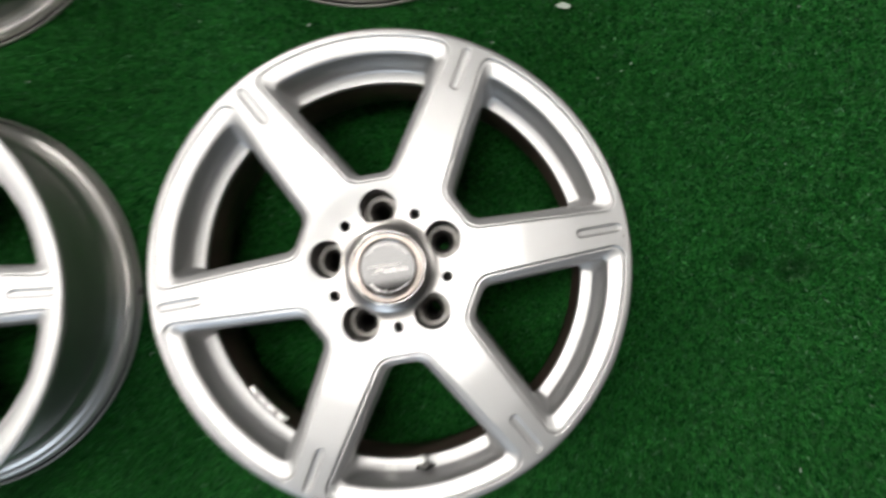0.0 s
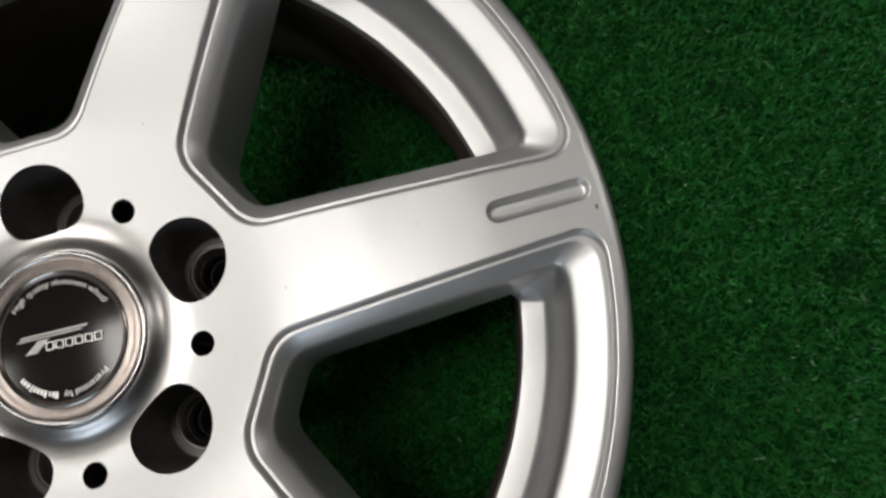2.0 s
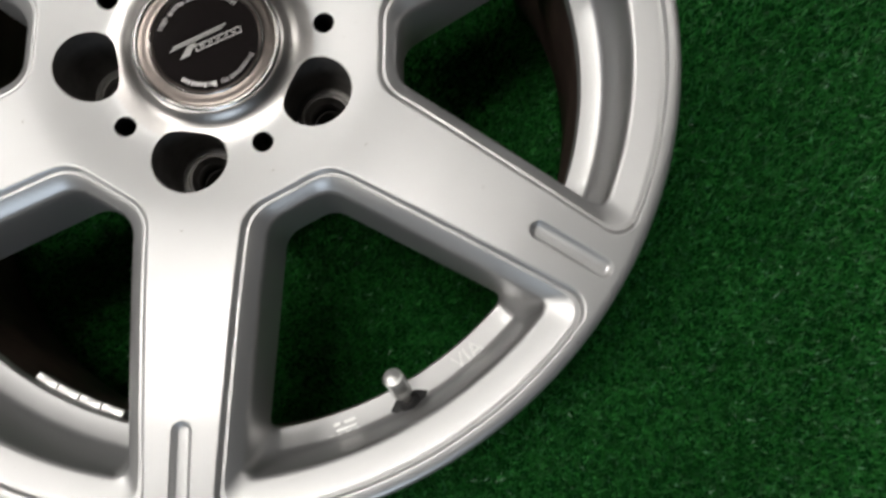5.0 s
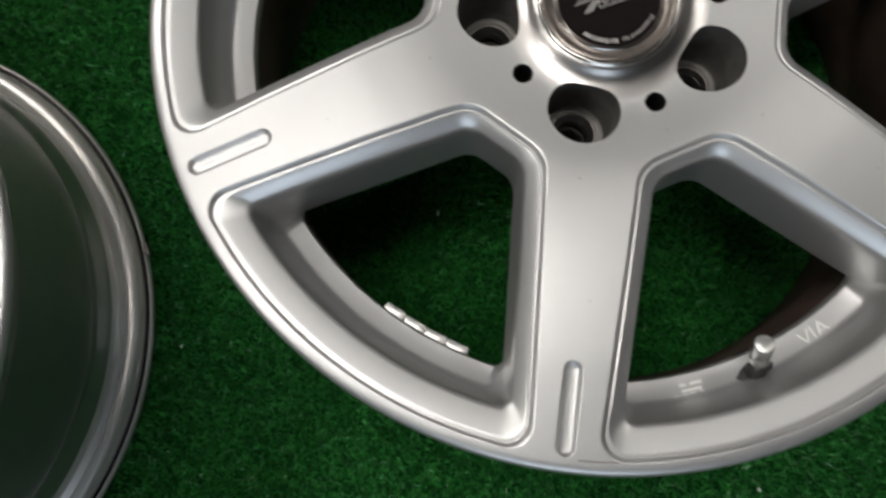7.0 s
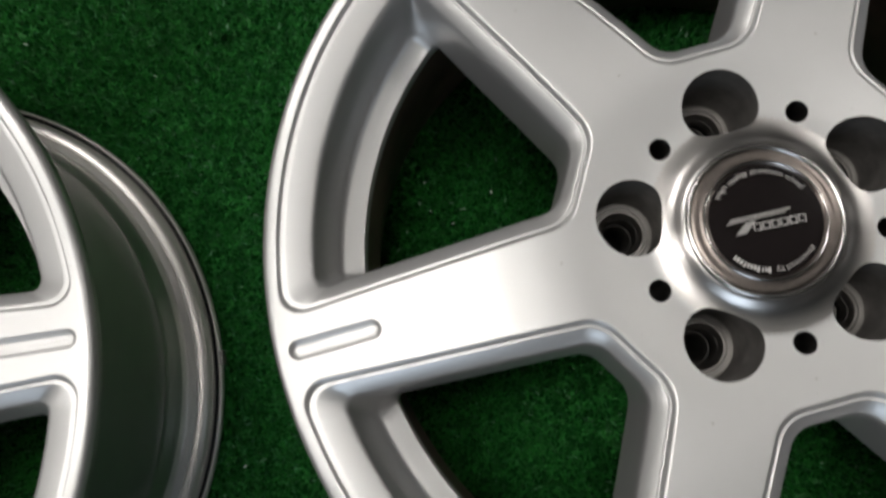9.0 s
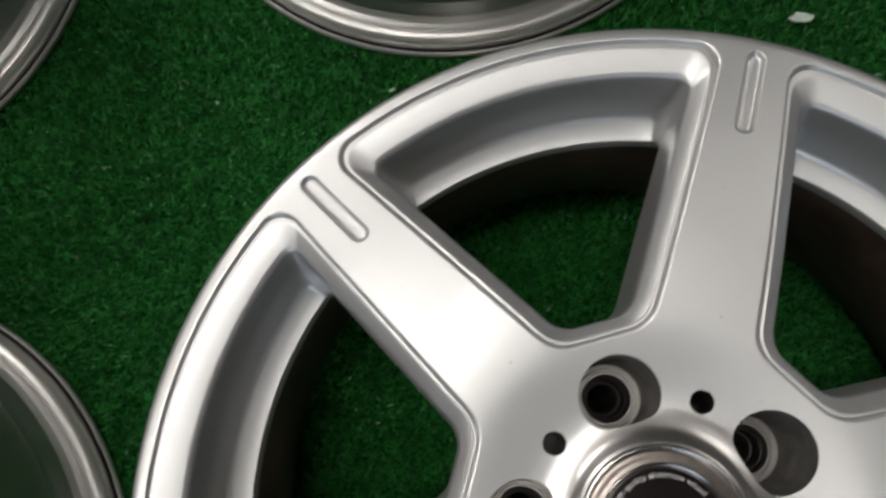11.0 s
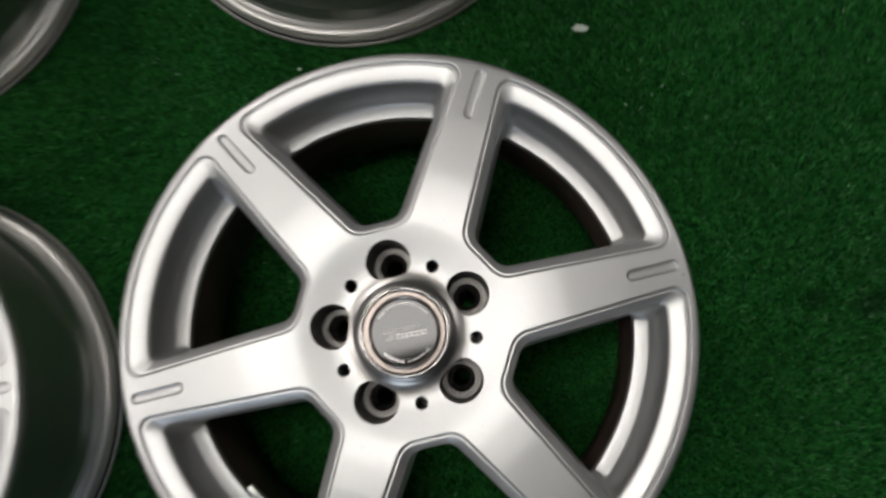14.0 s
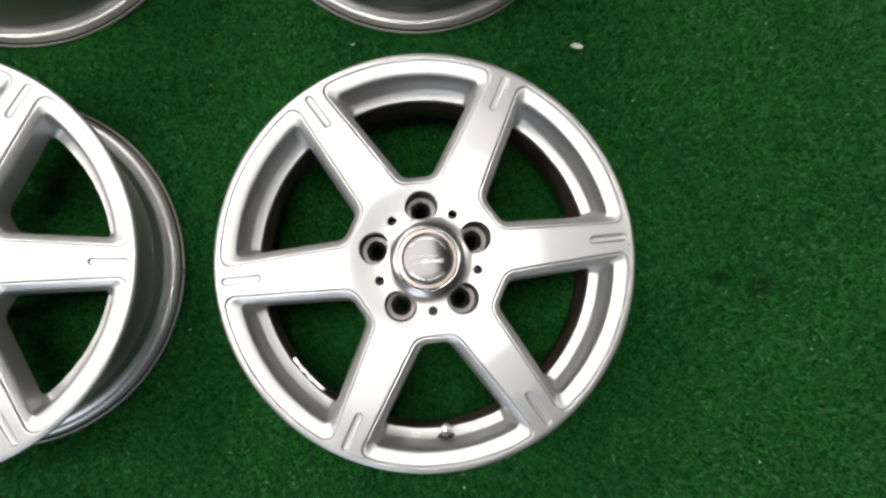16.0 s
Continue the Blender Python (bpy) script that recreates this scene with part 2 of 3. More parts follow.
# ---- wheel ----
R_LIP, R_OUT, R_HUB, R_SEAT, WIN_IN = 0.2286, 0.2265, 0.0795, 0.0357, 0.0850
CAP_RISE = 0.0055
_r = np.arange(0.02, 0.25, 0.00025)
_z = np.interp(_r, [0.030, 0.0372, 0.0392, 0.0416, 0.0450, 0.0490, 0.0535, 0.060, 0.070, 0.080, 0.0885, 0.105, 0.13, 0.18, 0.2265, 0.24],
               [0.2012, 0.2010, 0.1990, 0.1973, 0.1963, 0.1957, 0.1955, 0.1962, 0.1979, 0.1998, 0.2013, 0.2027, 0.2036, 0.2024, 0.1994, 0.1982])
_k = np.exp(-0.5 * (np.arange(-16, 17) / 4.5) ** 2)
_zs = np.convolve(np.pad(_z, 16, mode="edge"), _k / _k.sum(), mode="valid")
_kb = np.exp(-0.5 * (np.arange(-120, 121) / 16.0) ** 2)
_zb = np.convolve(np.pad(_z, 120, mode="edge"), _kb / _kb.sum(), mode="valid")
_w = np.clip((_r - 0.056) / 0.022, 0, 1)
_w = _w * _w * (3 - 2 * _w)
_zs = _zs * (1 - _w) + _zb * _w
_dz = np.gradient(_zs, _r)


def crown(r):
    """Height of the wheel's front face at radius r."""
    return float(np.interp(r, _r, _zs))


def crown_normal(x, y):
    r = math.hypot(x, y)
    s = float(np.interp(r, _r, _dz))
    return Vector((-s * x / r, -s * y / r, 1)).normalized()


A, B = Vector((0.085, 0.0230)), Vector((0.220, 0.0164))
D = (B - A).normalized()
N = Vector((-D.y, D.x))
U = Vector((math.cos(radians(30)), math.sin(radians(30))))


def half_window(ds, do, di, rc, ri):
    """Half the outline of the opening beside the spoke on +x, from the middle of its outer arc to the middle of its inner end, each side moved in
    by its own amount. Gives (x, y, share of the outer arc)."""
    big = R_OUT - do
    foot = A + N * (ds + rc)
    bq = foot.dot(D)
    s = -bq + math.sqrt(bq * bq - foot.length_squared + (big - rc) ** 2)
    c = foot + D * s
    a1, a2 = math.atan2(c.y, c.x), math.atan2(-N.y, -N.x)
    pts = [(big * math.cos(a), big * math.sin(a), 1.0) for a in np.linspace(radians(30), a1, 12)[:-1]]
    for i in range(9):
        a = a1 + (a2 - a1) * i / 8
        pts.append((c.x + rc * math.cos(a), c.y + rc * math.sin(a), 1 - (i / 8) ** 1.0))
    det = N.x * U.y - N.y * U.x
    p, q = ds + ri + N.dot(A), WIN_IN + di + ri
    c2 = Vector(((p * U.y - N.y * q) / det, (N.x * q - p * U.x) / det))
    start, end = Vector(pts[-1][:2]), c2 - N * ri
    for i in range(1, 12):
        w = start.lerp(end, i / 12)
        pts.append((w.x, w.y, 0.0))
    b1, b2 = a2, math.atan2(-U.y, -U.x)
    for i in range(8):
        a = b1 + (b2 - b1) * i / 7
        pts.append((c2.x + ri * math.cos(a), c2.y + ri * math.sin(a), 0.0))
    mid, last = U * (WIN_IN + di), Vector(pts[-1][:2])
    for i in (1, 2, 3):
        w = last.lerp(mid, i / 3)
        pts.append((w.x, w.y, 0.0))
    return pts


# (side, outer and inner inset, outer and inner corner radius, drop at the sides, drop at the outer arc)
STEPS = [
    (-0.0016, -0.0005, -0.0018, 0.0115, 0.0186, 0.0000, 0.0000),
    (-0.0009, 0.0001, -0.0010, 0.0112, 0.0184, -0.0002, -0.0002),
    (-0.0002, 0.0006, -0.0003, 0.0110, 0.0182, -0.0009, -0.0009),
    (0.0004, 0.0010, 0.0003, 0.0108, 0.0180, -0.0021, -0.0020),
    (0.0009, 0.0014, 0.0008, 0.0106, 0.0179, -0.0028, -0.0027),
    (0.0014, 0.0019, 0.0014, 0.0104, 0.0177, -0.0029, -0.0028),
    (0.0022, 0.0026, 0.0022, 0.0101, 0.0175, -0.0027, -0.0026),
    (0.0030, 0.0045, 0.0029, 0.0097, 0.0171, -0.0031, -0.0031),
    (0.0055, 0.0095, 0.0048, 0.0084, 0.0162, -0.0050, -0.0046),
    (0.0081, 0.0145, 0.0067, 0.0068, 0.0152, -0.0070, -0.0062),
    (0.0088, 0.0160, 0.0073, 0.0064, 0.0149, -0.0079, -0.0068),
    (0.0095, 0.0169, 0.0078, 0.0060, 0.0146, -0.0100, -0.0082),
    (0.0100, 0.0175, 0.0081, 0.0062, 0.0144, -0.0135, -0.0105),
    (0.0109, 0.0207, 0.0086, 0.0078, 0.0140, -0.0260, -0.0290),
    (0.0112, 0.0222, 0.0088, 0.0088, 0.0140, -0.0320, -0.0390),
    (0.0114, 0.0238, 0.0089, 0.0084, 0.0140, -0.0350, -0.0425),
    (0.0115, 0.0258, 0.0089, 0.0070, 0.0140, -0.0368, -0.0440),
    (0.0117, 0.0352, 0.0090, 0.0042, 0.0140, -0.0395, -0.0462),
    (0.0118, 0.0359, 0.0091, 0.0038, 0.0140, -0.0408, -0.0472),
    (0.0119, 0.0362, 0.0092, 0.0036, 0.0140, -0.0430, -0.0530),
]


def fill_region(loops, inside, grid, gap):
    """Triangles that fill a region of the plane bounded by loops, with grid points within it."""
    from mathutils.geometry import delaunay_2d_cdt
    pts, edges = [], []
    for loop in loops:
        n0 = len(pts)
        pts += loop
        edges += [(n0 + i, n0 + (i + 1) % len(loop)) for i in range(len(loop))]
    dense = []
    for a, b in edges:
        pa, pb = np.array(pts[a]), np.array(pts[b])
        for f in np.linspace(0, 1, max(2, int(np.linalg.norm(pb - pa) / gap) + 2)):
            dense.append(pa + (pb - pa) * f)
    dense = np.array(dense)
    keep = [g for g in grid if inside(*g) and ((dense - g) ** 2).sum(1).min() > (gap * 0.8) ** 2]
    verts, _, faces, *_ = delaunay_2d_cdt([Vector(p) for p in pts] + [Vector(g) for g in keep], edges, [], 0, 1e-6)
    out = []
    for f in faces:
        cx, cy = (sum(verts[i][k] for i in f) / 3 for k in (0, 1))
        if inside(cx, cy):
            out.append(f)
    return verts, out


def in_loop(loop):
    xs, ys = np.array([p[0] for p in loop]), np.array([p[1] for p in loop])
    xn, yn = np.roll(xs, -1), np.roll(ys, -1)

    def test(x, y):
        cross = (ys > y) != (yn > y)
        with np.errstate(divide="ignore", invalid="ignore"):
            at = xs + (y - ys) * (xn - xs) / (yn - ys)
        return bool(np.count_nonzero(cross & (x < at)) % 2)
    return test


def slot_loop(inset):
    x0, x1, w = 0.1865, 0.2212, 0.0050 - inset
    pts = [(x1 + w * math.cos(a), w * math.sin(a)) for a in np.linspace(-math.pi / 2, math.pi / 2, 11)]
    pts += [(x0 + w * math.cos(a), w * math.sin(a)) for a in np.linspace(math.pi / 2, 3 * math.pi / 2, 11)]
    return pts


def finish_face(bm, top_count, seam):
    """The mesh of a bmesh whose first faces lie on the crown, with true normals there and at the seams."""
    bm.normal_update()
    for f in bm.faces:
        f.smooth = True
    for e in bm.edges:
        if len(e.link_faces) == 2 and e.calc_face_angle(0) > radians(38):
            e.smooth = False
    me = bpy.data.meshes.new("wheel_face")
    bm.to_mesh(me)
    bm.free()
    normals = [Vector(n.vector) for n in me.corner_normals]
    for poly in me.polygons:
        for li in poly.loop_indices:
            v = me.vertices[me.loops[li].vertex_index].co
            if poly.index < top_count:
                normals[li] = crown_normal(v.x, v.y)
            elif seam:
                a = abs(math.atan2(v.y, v.x))
                if abs(a - radians(30)) < 1e-4:
                    t = Vector((-v.y, v.x, 0)).normalized()
                    n = normals[li] - t * normals[li].dot(t)
                    normals[li] = n.normalized()
    me.normals_split_custom_set(normals)
    return me


def spoke_mesh():
    rings = [half_window(*s[:5]) for s in STEPS]
    edge = [(p[0], p[1]) for p in rings[0]]
    arc = [(R_LIP * math.cos(a), R_LIP * math.sin(a)) for a in np.linspace(radians(-30), radians(30), 33)]
    hub = [(R_HUB * math.cos(a), R_HUB * math.sin(a)) for a in np.linspace(radians(30), radians(-30), 25)]
    loop = arc + edge + hub + [(x, -y) for x, y in reversed(edge)]
    slot = slot_loop(0)
    in_top, in_slot = in_loop(loop), in_loop(slot)
    grid = []
    for r in np.arange(R_HUB + 0.0015, R_LIP, 0.0026):
        n = int(r * radians(60) / 0.0032)
        grid += [(r * math.cos(a), r * math.sin(a)) for a in np.linspace(radians(-29.6), radians(29.6), n)]
    verts, faces = fill_region([loop, slot], lambda x, y: in_top(x, y) and not in_slot(x, y), grid, 0.0012)
    bm = bmesh.new()
    vs = [bm.verts.new((v.x, v.y, crown(v.length))) for v in verts]
    for f in faces:
        p = [vs[i] for i in f]
        if (p[1].co - p[0].co).cross(p[2].co - p[0].co).z < 0:
            p.reverse()
        bm.faces.new(p)
    top = len(bm.faces)
    rim_verts = {(round(v.co.x, 5), round(v.co.y, 5)): v for v in vs}

    def edge_vert(x, y):
        found = rim_verts.get((round(x, 5), round(y, 5)))
        return found or bm.verts.new((x, y, crown(math.hypot(x, y))))
    # walls of the two half openings
    low = []
    for sign in (1, -1):
        rows = []
        for ring, s in zip(rings, STEPS):
            row = []
            for x, y, w in ring:
                base = 0.2005 + (crown(math.hypot(x, y)) - 0.2005) * max(0.0, 1 + s[5] / 0.03)
                w = w * w * (3 - 2 * w)
                if s is STEPS[0]:
                    row.append(edge_vert(x, sign * y))
                    continue
                row.append(bm.verts.new((x, sign * y, base + s[5] * (1 - w) + s[6] * w)))
            rows.append(row)
        for a, b in zip(rows, rows[1:]):
            for i in range(len(a) - 1):
                q = (a[i], a[i + 1], b[i + 1], b[i])
                bm.faces.new(q if sign < 0 else q[::-1])
        low.append(rows[-1])
    for i in range(12, len(low[0]) - 1):
        bm.faces.new((low[0][i], low[0][i + 1], low[1][i + 1], low[1][i]))
    # the recessed stripe near the spoke's end
    rows = []
    for inset, drop in ((0, 0), (0.0006, 0.0003), (0.0011, 0.0012), (0.0016, 0.0022), (0.0022, 0.0027), (0.0033, 0.0029), (0.00495, 0.0029)):
        rows.append([bm.verts.new((x, y, crown(math.hypot(x, y)) - drop)) if inset else edge_vert(x, y) for x, y in slot_loop(inset)])
    for a, b in zip(rows, rows[1:]):
        for i in range(len(a)):
            j = (i + 1) % len(a)
            bm.faces.new((a[i], a[j], b[j], b[i]))
    me = finish_face(bm, top, True)
    me.materials.append(PAINT)
    return me


LUGS = [18 + 72 * i for i in range(5)]
PINS = [54 + 72 * i for i in range(5)]
R_LUG, R_PIN, PCD = 0.0184, 0.0053, 0.0582


def circle(cx, cy, r, n):
    return [(cx + r * math.cos(2 * math.pi * i / n), cy + r * math.sin(2 * math.pi * i / n)) for i in range(n)]


def clear_of_ring(loop, least=0.0442, soft=0.0050):
    """The outline of a lug hole, flattened where it meets the boss round the cap."""
    c = Vector((sum(p[0] for p in loop), sum(p[1] for p in loop))).normalized()
    out = []
    for x, y in loop:
        u = x * c.x + y * c.y
        k = 0.5 * (u - least + math.sqrt((u - least) ** 2 + soft ** 2)) + least - u
        k *= min(1.0, max(0.0, (PCD + 0.004 - u) / 0.008))
        out.append((x + c.x * k, y + c.y * k))
    return out


def hub_mesh():
    outer, inner = circle(0, 0, R_HUB, 150), circle(0, 0, R_SEAT, 96)
    lugs = [clear_of_ring(circle(PCD * math.cos(radians(a)), PCD * math.sin(radians(a)), R_LUG, 40)) for a in LUGS]
    pins = [circle(0.0574 * math.cos(radians(a)), 0.0574 * math.sin(radians(a)), R_PIN, 20) for a in PINS]
    holes = [in_loop(h) for h in lugs + pins]

    def inside(x, y):
        return R_SEAT < math.hypot(x, y) < R_HUB and not any(h(x, y) for h in holes)
    grid = []
    for r in np.arange(R_SEAT + 0.001, R_HUB, 0.0014):
        n = int(2 * math.pi * r / 0.0028)
        grid += [(r * math.cos(a), r * math.sin(a)) for a in np.linspace(0, 2 * math.pi, n, endpoint=False)]
    verts, faces = fill_region([outer, inner, *lugs, *pins], inside, grid, 0.0008)
    bm = bmesh.new()
    vs = [bm.verts.new((v.x, v.y, crown(v.length))) for v in verts]
    for f in faces:
        p = [vs[i] for i in f]
        if (p[1].co - p[0].co).cross(p[2].co - p[0].co).z < 0:
            p.reverse()
        bm.faces.new(p)
    top = len(bm.faces)
    rim_verts = {(round(v.co.x, 5), round(v.co.y, 5)): v for v in vs}
    # walls of the pin holes, and the bore behind the cap; all get the shade-dark tone
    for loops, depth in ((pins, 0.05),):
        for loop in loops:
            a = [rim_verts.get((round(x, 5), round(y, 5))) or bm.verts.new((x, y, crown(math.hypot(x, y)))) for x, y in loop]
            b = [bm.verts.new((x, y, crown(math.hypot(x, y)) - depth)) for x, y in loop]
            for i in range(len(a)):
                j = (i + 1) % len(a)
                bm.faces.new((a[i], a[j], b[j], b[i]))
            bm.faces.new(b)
    inner_verts = [rim_verts[(round(x, 5), round(y, 5))] for x, y in inner]
    low = [bm.verts.new((x * 0.94, y * 0.94, 0.14)) for x, y in inner]
    for i in range(len(inner)):
        j = (i + 1) % len(inner)
        bm.faces.new((inner_verts[i], inner_verts[j], low[j], low[i]))
    me = finish_face(bm, top, False)
    me.materials.append(PAINT)
    # the turned ring round the cap is bare metal
    me.materials.append(MACHINED)
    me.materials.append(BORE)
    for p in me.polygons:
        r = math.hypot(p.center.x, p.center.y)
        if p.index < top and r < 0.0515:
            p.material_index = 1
        # hole walls and floors: shade painted as a dark tone
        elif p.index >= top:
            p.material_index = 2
    return me


def lug_mesh():
    """One lug well; its mouth follows the crown. Built for the lug at angle 0."""
    bm = bmesh.new()
    rows = []
    for r, z in ((R_LUG, None), (R_LUG, 0.175), (R_LUG - 0.0003, 0.158), (R_LUG - 0.0018, 0.1555)):
        loop = circle(PCD, 0, r, 40)
        rows.append([bm.verts.new((x, y, crown(math.hypot(x, y)) if z is None else z)) for x, y in (clear_of_ring(loop) if z is None else loop)])
    for a, b in zip(rows, rows[1:]):
        for i in range(40):
            j = (i + 1) % 40
            bm.faces.new((a[i], a[j], b[j], b[i]))
    return bm


def seat_mesh():
    bm = lathe([(R_LUG - 0.0017, 0.1556), (0.0150, 0.1557), (0.0144, 0.1566), (0.0136, 0.1566), (0.0130, 0.1560), (0.0122, 0.1560), (0.0117, 0.1566), (0.0112, 0.1560), (0.0101, 0.1522), (0.0098, 0.1520), (0.0090, 0.1490), (0.0088, 0.1484), (0.0088, 0.1466)], 40)
    bmesh.ops.reverse_faces(bm, faces=bm.faces)
    bm.transform(Matrix.Translation((PCD, 0, 0)))
    return bm


def bore_mesh():
    """The bolt bore under a seat, shade put into its dark colour, with turning grooves."""
    prof = [(0.0088, 0.1467), (0.0088, 0.1425), (0.0078, 0.1420)]
    for i in range(7):
        z = 0.1400 - 0.0030 * i
        prof += [(0.0078, z), (0.0074, z - 0.0004), (0.0074, z - 0.0014), (0.0078, z - 0.0018)]
    # the unseen lower tube is added length, to keep light off the turf below
    prof += [(0.0074, 0.118), (0.0066, 0.116), (0.0066, 0.008)]
    bm = lathe(prof, 32)
    bmesh.ops.reverse_faces(bm, faces=bm.faces)
    bm.transform(Matrix.Translation((PCD, 0, 0)))
    return bm


RIM_OUT = [(R_LIP, None), (0.2300, 0.1990), (0.2314, 0.1986), (0.2325, 0.1978), (0.2332, 0.1965), (0.2336, 0.1940), (0.2330, 0.1895), (0.2310, 0.1875), (0.2250, 0.1865), (0.2200, 0.1850), (0.2182, 0.1810),
           (0.2178, 0.1650), (0.2150, 0.1560), (0.2030, 0.1420), (0.1975, 0.1360), (0.1960, 0.1280), (0.1958, 0.1080), (0.1963, 0.0850), (0.1983, 0.0660), (0.2003, 0.0540), (0.2016, 0.0465), (0.2021, 0.0435), (0.2023, 0.0410),
           (0.2038, 0.0375), (0.2060, 0.0330), (0.2084, 0.0280), (0.2100, 0.0240), (0.2108, 0.0228), (0.2116, 0.0222), (0.2143, 0.0214), (0.2149, 0.0208), (0.2155, 0.0204), (0.2161, 0.0206), (0.2168, 0.0207), (0.2210, 0.0198), (0.2223, 0.0188),
           (0.2236, 0.0160), (0.2246, 0.0124), (0.2250, 0.0080), (0.2251, 0.0040), (0.2270, 0.0040), (0.2273, 0.0080), (0.2280, 0.0097), (0.2290, 0.0102), (0.2300, 0.0092), (0.2303, 0.0070), (0.2296, 0.0035), (0.2270, 0.0010), (0.2186, 0.0005)]
RIM_IN = [(0.2186, 0.0005), (0.2110, 0.0040), (0.2060, 0.0140), (0.2015, 0.0320), (0.1965, 0.0520), (0.1935, 0.0700), (0.1915, 0.0920), (0.1900, 0.1060), (0.1905, 0.1300), (0.1902, 0.1420), (0.1904, 0.1480)]


def turned_text(body, size, radius, middle, flip, z):
    """Raised lettering bent round the axis, its middle at the given angle."""
    curve = bpy.data.curves.new("writing", "FONT")
    curve.body, curve.size, curve.align_x, curve.extrude = body, size, "CENTER", 0.0001
    curve.offset = -0.012 * size
    curve.resolution_u = 3
    ob = bpy.data.objects.new("writing", curve)
    scene.collection.objects.link(ob)
    bpy.context.view_layer.update()
    me = bpy.data.meshes.new_from_object(ob.evaluated_get(bpy.context.evaluated_depsgraph_get()))
    bpy.data.objects.remove(ob)
    bm = bmesh.new()
    bm.from_mesh(me)
    bpy.data.meshes.remove(me)
    for v in bm.verts:
        a = radians(middle) + (v.co.x if flip else -v.co.x) / radius
        r = radius - v.co.y if flip else radius + v.co.y
        v.co = (r * math.cos(a), r * math.sin(a), z + v.co.z)
    return bm


def bar(points, z, thick=0.0002, bm=None):
    """A flat raised plate with the given corners."""
    bm = bm or bmesh.new()
    low = [bm.verts.new((x, y, z)) for x, y in points]
    high = [bm.verts.new((x, y, z + thick)) for x, y in points]
    bm.faces.new(high)
    for i in range(len(points)):
        j = (i + 1) % len(points)
        bm.faces.new((low[i], low[j], high[j], high[i]))
    return bm


def cap_top(r):
    return 0.1956 + 0.0005 * (1 - (r / 0.0268) ** 2)


def arc_bar(radius, width, a0, a1, z, bm=None, n=10, thick=0.0002):
    aa = np.linspace(radians(a0), radians(a1), n)
    pts = [((radius + width / 2) * math.cos(a), (radius + width / 2) * math.sin(a)) for a in aa]
    pts += [((radius - width / 2) * math.cos(a), (radius - width / 2) * math.sin(a)) for a in aa[::-1]]
    return bar(pts, z, thick, bm)


SPOKE_MESH, HUB_MESH = spoke_mesh(), hub_mesh()


